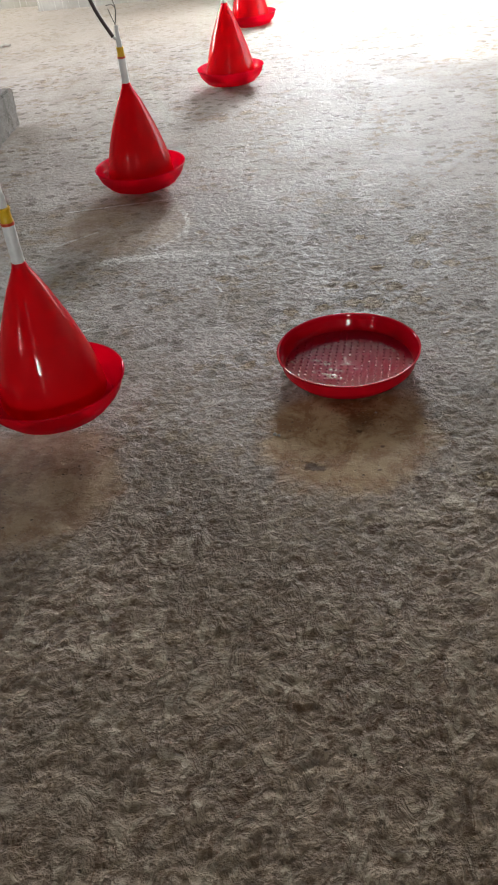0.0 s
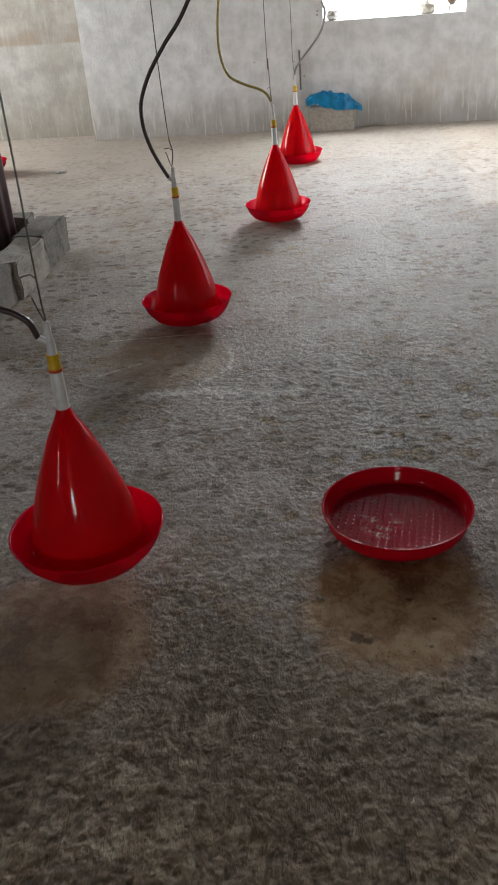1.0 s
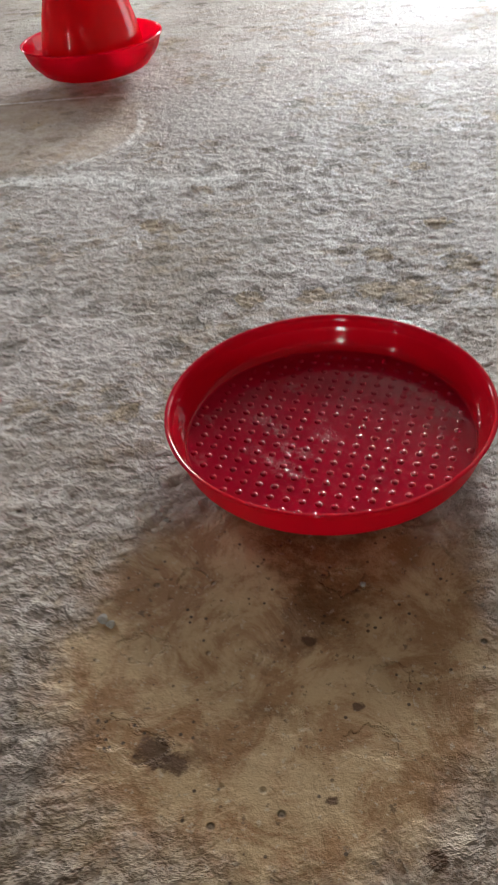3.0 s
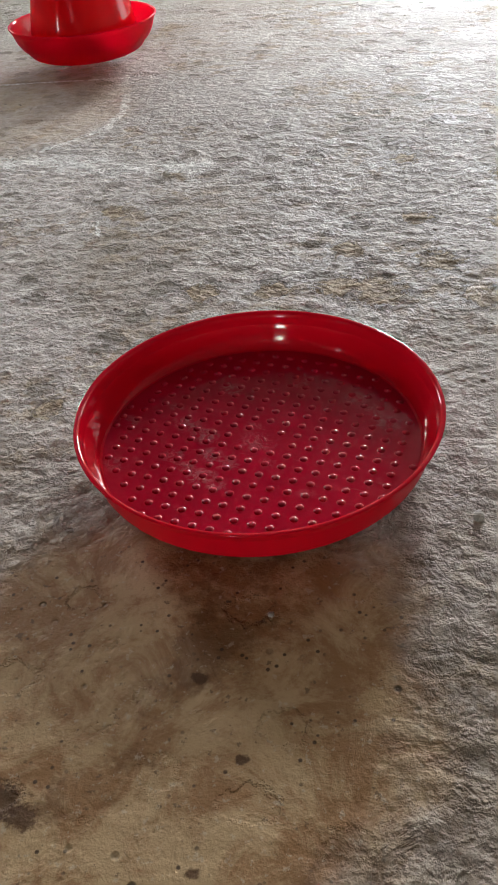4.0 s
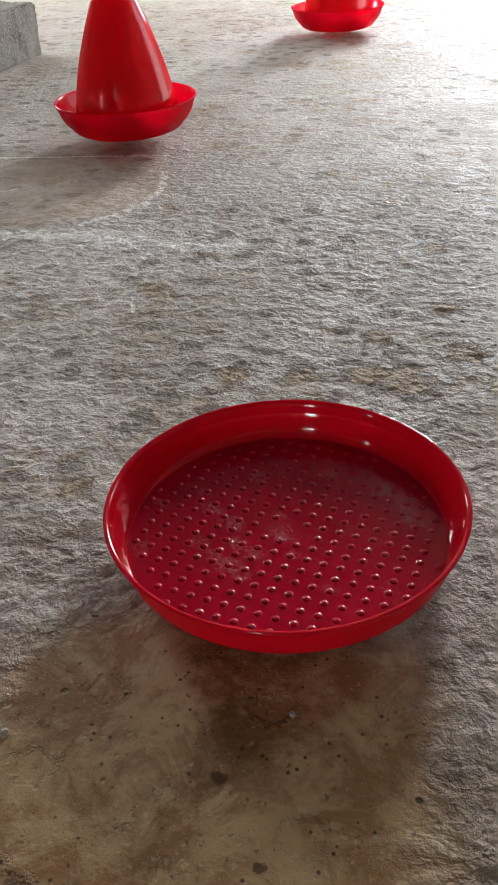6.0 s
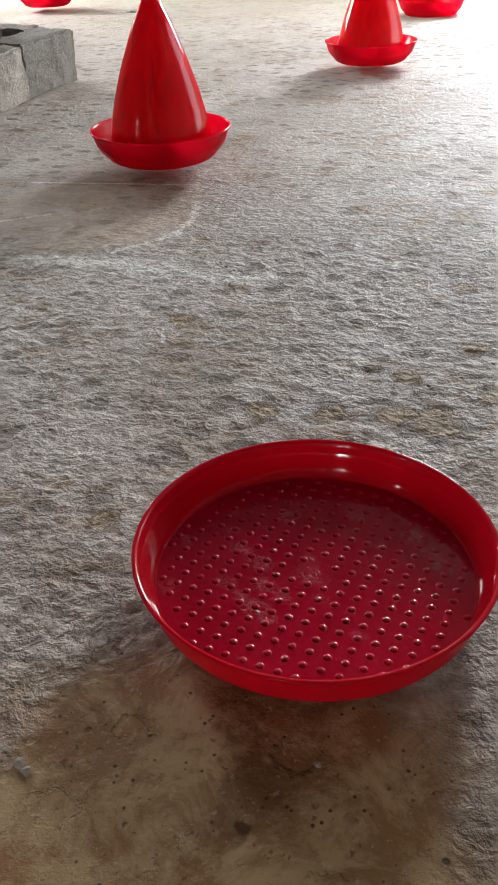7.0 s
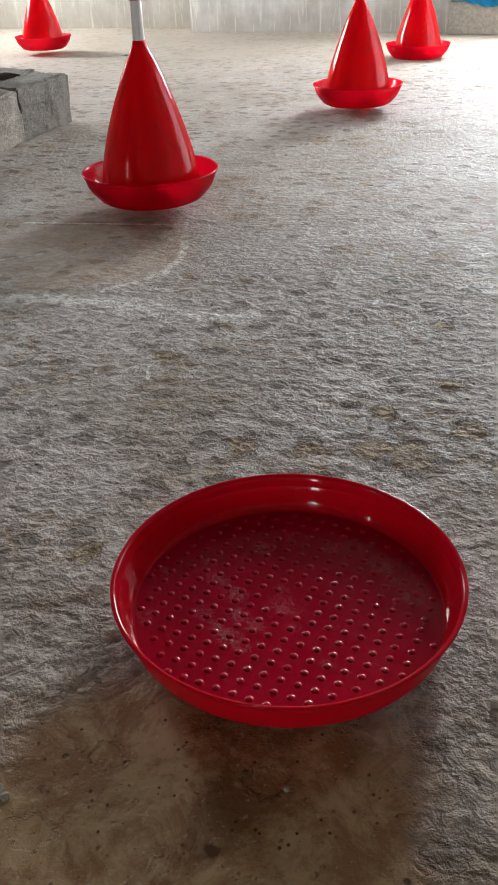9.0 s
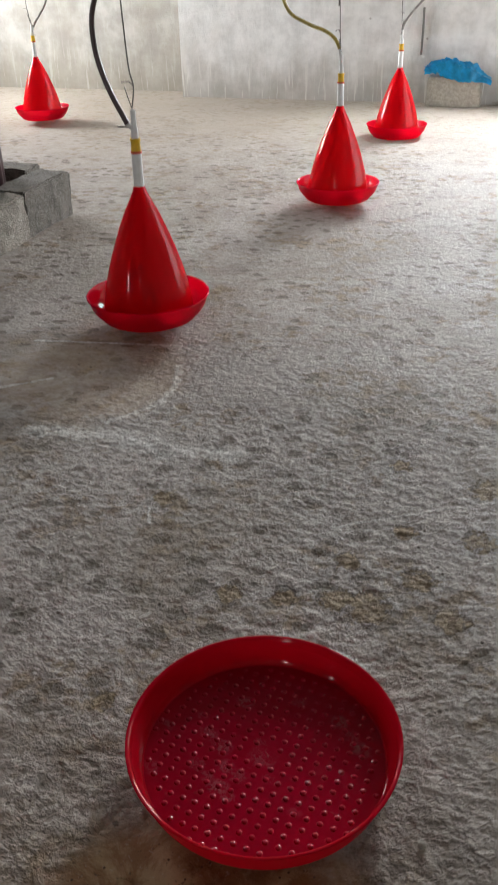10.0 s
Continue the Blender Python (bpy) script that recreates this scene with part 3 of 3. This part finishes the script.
# ---- bell drinkers ----
BELL = [(0.0165, 0.410), (0.0185, 0.404), (0.0228, 0.391), (0.0360, 0.365), (0.0543, 0.328), (0.0700, 0.290), (0.0844, 0.255), (0.0975, 0.219), (0.1090, 0.185), (0.1190, 0.152),
        (0.1275, 0.120), (0.1340, 0.092), (0.1395, 0.062), (0.1430, 0.030), (0.1400, 0.030), (0.1365, 0.062), (0.1245, 0.120), (0.1060, 0.185), (0.0815, 0.255), (0.0513, 0.328), (0.0140, 0.400), (0.0135, 0.410), (0.0165, 0.410)]
PAN = smooth_profile([(0.0, -0.010), (0.118, -0.015), (0.138, -0.013), (0.152, -0.006), (0.160, 0.004), (0.1740, 0.018), (0.1850, 0.036), (0.1915, 0.056), (0.1975, 0.0650), (0.1990, 0.0690), (0.1970, 0.0715),
                      (0.1935, 0.0690), (0.1885, 0.056), (0.1815, 0.036), (0.1710, 0.021), (0.156, 0.007), (0.136, -0.008), (0.0, -0.005)], 2)


SIZE = 0.925


def bell_drinker(x, y, z, hose, wire, hose_mat, label, turn=0.0, lean=(0, 0)):
    """One drinker hung on its wire; hose and wire are given from the neck upwards."""
    d = tagged(new("bell_drinker"), label, "poultry drinker", "hanging bell drinkers")
    d.matrix_world = pose(x, y, z, lean[0], lean[1], turn) @ Matrix.Scale(SIZE, 4)
    back = d.matrix_world.inverted()
    part("bell", lathe(smooth_profile(BELL, 3), 72), RED, d)
    part("pan", lathe(PAN, 96), RED_PAN, d)
    part("neck_pipe", lathe([(0.0, 0.395), (0.0125, 0.395), (0.0150, 0.408), (0.0165, 0.414), (0.0158, 0.420), (0.0152, 0.505), (0.0135, 0.508), (0.0, 0.508)], 24), WHITE_PVC, d, "white plastic neck pipe")
    part("collar", lathe([(0.0, 0.513), (0.0150, 0.513), (0.0160, 0.516), (0.0145, 0.520), (0.0140, 0.540), (0.0160, 0.544), (0.0155, 0.549), (0.0, 0.549)], 20), YELLOW, d, "yellow plastic collar")
    part("collar_ring", lathe([(0.0, 0.506), (0.0165, 0.506), (0.0172, 0.509), (0.0165, 0.513), (0.0, 0.513)], 20), ORANGE, d, "orange-red ring under the collar")
    elbow = lathe([(0.0, 0.548), (0.0110, 0.548), (0.0105, 0.575), (0.0080, 0.585), (0.0078, 0.628), (0.0, 0.630)], 16)
    h0 = back @ Vector(hose[0])
    tube([Vector((0, 0, 0.575)), Vector((h0.x * 0.4, h0.y * 0.4, 0.575 + (h0.z - 0.575) * 0.45)), h0], 0.0075, 10, elbow)
    part("valve", elbow, WHITE_PVC, d, "white plastic valve with a hose nipple")
    part("hose", tube([back @ p for p in glide(hose, 8)], 0.0078, 10), hose_mat, d)
    pts = [back @ p for p in glide(wire, 6)]
    w = tube(pts, 0.0022, 6)
    kx, ky, kz = back @ Vector(wire[1])
    tube([Vector((kx, ky, kz)), Vector((kx - 0.012, ky, kz + 0.012)), Vector((kx - 0.035, ky + 0.004, kz + 0.010))], 0.0019, 5, w)
    tube([Vector((0, 0, 0.625)), Vector((-0.010, 0.004, 0.655)), Vector((-0.020, 0.004, 0.690))], 0.0016, 5, w)
    part("hanging_wire", w, WIRE, d)
    return d


TOP = ZC
bell_drinker(-0.404, 2.147, 0.065, [(-0.427, 2.147, 0.612), (-0.440, 2.147, 0.645), (-0.466, 2.147, 0.667), (-0.505, 2.145, 0.685), (-0.60, 2.12, 0.75), (-0.68, 2.10, 0.95), (-0.62, 2.08, 1.5), (-0.5, 2.08, TOP)],
             [(-0.404, 2.147, 0.65), (-0.406, 2.147, 0.74), (-0.404, 2.147, 1.2), (-0.404, 2.147, TOP)], HOSE_BROWN, "red plastic bell drinker with brown hose, hung beside the tray", 40)
bell_drinker(-0.336, 3.787, 0.046, [(-0.354, 3.785, 0.590), (-0.394, 3.785, 0.668), (-0.418, 3.785, 0.735), (-0.428, 3.785, 0.795), (-0.423, 3.785, 0.865), (-0.384, 3.785, 0.953), (-0.319, 3.785, 1.045), (-0.219, 3.785, 1.176), (-0.06, 3.785, 1.5), (0.05, 3.785, TOP)],
             [(-0.336, 3.785, 0.634), (-0.328, 3.785, 0.687), (-0.338, 3.785, 0.745), (-0.345, 3.785, 0.96), (-0.347, 3.785, 1.2), (-0.35, 3.785, TOP)], HOSE_BROWN, "glossy red plastic bell drinker with a curved brown hose", 10)
bell_drinker(0.023, 5.317, 0.040, [(0.014, 5.317, 0.640), (-0.008, 5.317, 0.680), (-0.050, 5.317, 0.708), (-0.115, 5.317, 0.732), (-0.197, 5.317, 0.778), (-0.235, 5.317, 0.87), (-0.241, 5.317, 0.99), (-0.222, 5.317, 1.147), (-0.14, 5.317, 1.6), (-0.05, 5.317, TOP)],
             [(0.020, 5.317, 0.632), (0.014, 5.317, 0.70), (0.009, 5.317, 0.85), (0.004, 5.317, 0.97), (0.0, 5.317, TOP)], HOSE_YELLOW, "glossy red plastic bell drinker with a yellowed hose", 70)
bell_drinker(0.150, 7.000, 0.010, [(0.147, 7.0, 0.565), (0.158, 7.0, 0.622), (0.205, 7.0, 0.688), (0.275, 7.0, 0.765), (0.346, 7.0, 0.86), (0.376, 7.0, 0.975), (0.350, 7.0, 1.08), (0.30, 7.0, 1.5), (0.28, 7.0, TOP)],
             [(0.148, 7.0, 0.60), (0.143, 7.0, 0.67), (0.140, 7.0, 0.93), (0.14, 7.0, TOP)], HOSE_GREY, "glossy red plastic bell drinker with a grey hose", 120)
bell_drinker(-2.302, 7.22, 0.046, [(-2.288, 7.220, 0.605), (-2.265, 7.220, 0.640), (-2.230, 7.220, 0.680), (-2.175, 7.220, 0.760), (-2.120, 7.220, 0.915), (-2.090, 7.220, 1.315), (-2.190, 7.220, TOP)],
             [(-2.300, 7.220, 0.635), (-2.315, 7.220, 0.705), (-2.320, 7.220, 0.965), (-2.320, 7.220, TOP)], HOSE_GREY, "glossy red plastic bell drinker hung just above the floor", 20)


# ---- blocks round the post ----
def cement_block(cx, cy, length, width, height, turn, seed, label):
    bm = box(-length / 2, -width / 2, 0, length / 2, width / 2, height, 0.008, 11, 0.010, seed)
    ob = tagged(link_mesh("cement_block", bm, BLOCK), label, "block", "blocks round the post")
    ob.matrix_world = pose(cx, cy, -0.004, 0, 0, turn)
    return ob


cement_block(-1.205, 4.800, 0.400, 0.16, 0.192, 87.5, 1, "chipped grey cement block on the floor by the post")
cement_block(-1.213, 4.395, 0.412, 0.15, 0.183, 86.0, 2, "pale grey cement block laid end to end with another")
cement_block(-1.245, 3.975, 0.415, 0.14, 0.188, 90.5, 3, "pale grey cement block at the row's end")
cement_block(-1.535, 5.075, 0.420, 0.14, 0.185, 1, 4, "grey cement block behind the dark post")
cement_block(-1.535, 4.250, 0.420, 0.14, 0.185, 0, 5, "grey cement block in front of the dark post")

post = tagged(new("post"), "dark maroon painted steel post standing among cement blocks", "post")
post.location = (-1.447, 4.80, 0)
ribs = bmesh.new()
prof = [0.112 + 0.006 * math.cos(9 * 2 * math.pi * k / 72) for k in range(72)]
lower = [ribs.verts.new((r * math.cos(2 * math.pi * k / 72), r * math.sin(2 * math.pi * k / 72), -0.01)) for k, r in enumerate(prof)]
upper = [ribs.verts.new((v.co.x, v.co.y, ZC)) for v in lower]
for k in range(72):
    ribs.faces.new((lower[k], lower[(k + 1) % 72], upper[(k + 1) % 72], upper[k]))
ribs.faces.new(upper)
part("shaft", ribs, POST, post)
part("foot_flange", lathe([(0.0, -0.01), (0.128, -0.01), (0.128, 0.03), (0.116, 0.036), (0.0, 0.036)], 40), POST, post)

# ---- block with the blue sheet by the far wall ----
# the block's sunlit look is put into this paler stone colour
b2 = tagged(link_mesh("cement_block", box(-0.192, -0.075, 0, 0.192, 0.075, 0.205, 0.008, 7, 0.005, 9), STONE), "cement block standing against the far wall, sunlit paleness in its colour", "block")
b2.matrix_world = pose(0.465, 8.245, -0.004, 0, 0, -5.2)
bag = bmesh.new()
NU, NV = 46, 26
grid = []
for j in range(NV + 1):
    row = []
    for i in range(NU + 1):
        u, v = i / NU * 2 - 1, j / NV * 2 - 1
        px = 0.478 + 0.235 * u + 0.02 * noise.noise(Vector((v * 3, 1.1, 0)))
        py = 8.235 + 0.095 * v + 0.02 * noise.noise(Vector((u * 4, 4.1, 0)))
        pz = 0.222 + 0.070 * (1 - abs(u) ** 2.2) * (1 - abs(v) ** 2.5) - 0.05 * u
        pz += 0.028 * noise.noise(Vector((u * 3.2 + v, v * 2.4, 2))) + 0.035 * abs(noise.noise(Vector((u * 6 - v * 3, v * 5, 6)))) - 0.02 * abs(noise.noise(Vector((u * 13, v * 9 + u * 4, 3))))
        drop = max(0.0, abs(u) - 0.80) * 0.10 + max(0.0, -v - 0.75) * 0.14
        row.append(bag.verts.new((px, py, max(0.206 - 4 * drop * 0.25, pz - drop))))
    grid.append(row)
for j in range(NV):
    for i in range(NU):
        bag.faces.new((grid[j][i], grid[j][i + 1], grid[j + 1][i + 1], grid[j + 1][i]))
bmesh.ops.solidify(bag, geom=bag.faces[:], thickness=0.004)
tagged(link_mesh("plastic_sheet", bag, BLUE), "crumpled bright blue polythene sheet on a block", "plastic sheet")

# short rod and a stick by the far wall
rod = tagged(link_mesh("rod", tube([ROOM @ Vector((0.205, -0.012, 0.33)), ROOM @ Vector((0.207, -0.013, 0.48)), ROOM @ Vector((0.204, -0.012, 0.64))], 0.008, 8), WIRE), "short rusty rod standing out of the far wall", "rod")
stick = tagged(link_mesh("stick", tube([Vector((0.74, 8.285, 0.016)), Vector((0.84, 8.275, 0.022)), Vector((0.93, 8.262, 0.016))], 0.010, 7), STONE), "short pale stick lying along the wall foot", "stick")


# ---- rubble on the sill, stones ----
def pebble(name, x, y, z, r, seed, mat, label, category, squash=0.7, group=""):
    bm = bmesh.new()
    bmesh.ops.create_icosphere(bm, subdivisions=2, radius=r)
    for v in bm.verts:
        v.co *= 1 + 0.45 * noise.noise(v.co / r * 1.1 + Vector((seed, 0, 0)))
        v.co.z *= squash
    ob = tagged(link_mesh(name, bm, mat, smooth=False), label, category, group)
    ob.matrix_world = pose(x, y, z + r * squash * 0.6, 0, 0, seed * 57)
    return ob


for k, (x, y, r) in enumerate(((0.141, 2.008, 0.0052), (0.150, 2.002, 0.0045), (0.391, 2.064, 0.003), (0.57, 2.2, 0.006), (-0.1, 1.75, 0.007), (0.05, 3.05, 0.006), (0.7, 2.75, 0.007))):
    pebble("pebble", x, y, 0.0, r, k + 1, STONE, "small pale stone chip on the cement floor", "pebble", 0.7, "loose stone chips")
pebble("stone", -1.69, 7.15, 0.0, 0.05, 11, WALL, "flat pale flake of mortar on the floor", "stone", 0.2)
pebble("mortar_lump", 0.50, 8.43, WZ0, 0.06, 21, WALL, "lump of mortar on the window sill", "mortar", 1.0, "mortar on the sill")
pebble("mortar_lump", 1.27, 8.36, WZ0, 0.065, 22, STONE, "broken lump of mortar on the window sill", "mortar", 1.0, "mortar on the sill")
leafy = tagged(new("dry_plant"), "dry brown seed head of a plant at the window sill", "plant")
leafy.location = (1.47, 8.35, WZ0)
part("stem", tube([Vector((-0.03, 0, -0.01)), Vector((-0.02, 0, 0.04)), Vector((0.0, 0, 0.08))], 0.006, 6), DRY_LEAF, leafy)
bm = bmesh.new()
bmesh.ops.create_icosphere(bm, subdivisions=3, radius=0.05)
for v in bm.verts:
    v.co = Vector((v.co.x * 0.9, v.co.y * 0.6, v.co.z * 1.3)) * (1 + 0.3 * noise.noise(v.co * 40))
    v.co.z += 0.12
part("head", bm, DRY_LEAF, leafy)
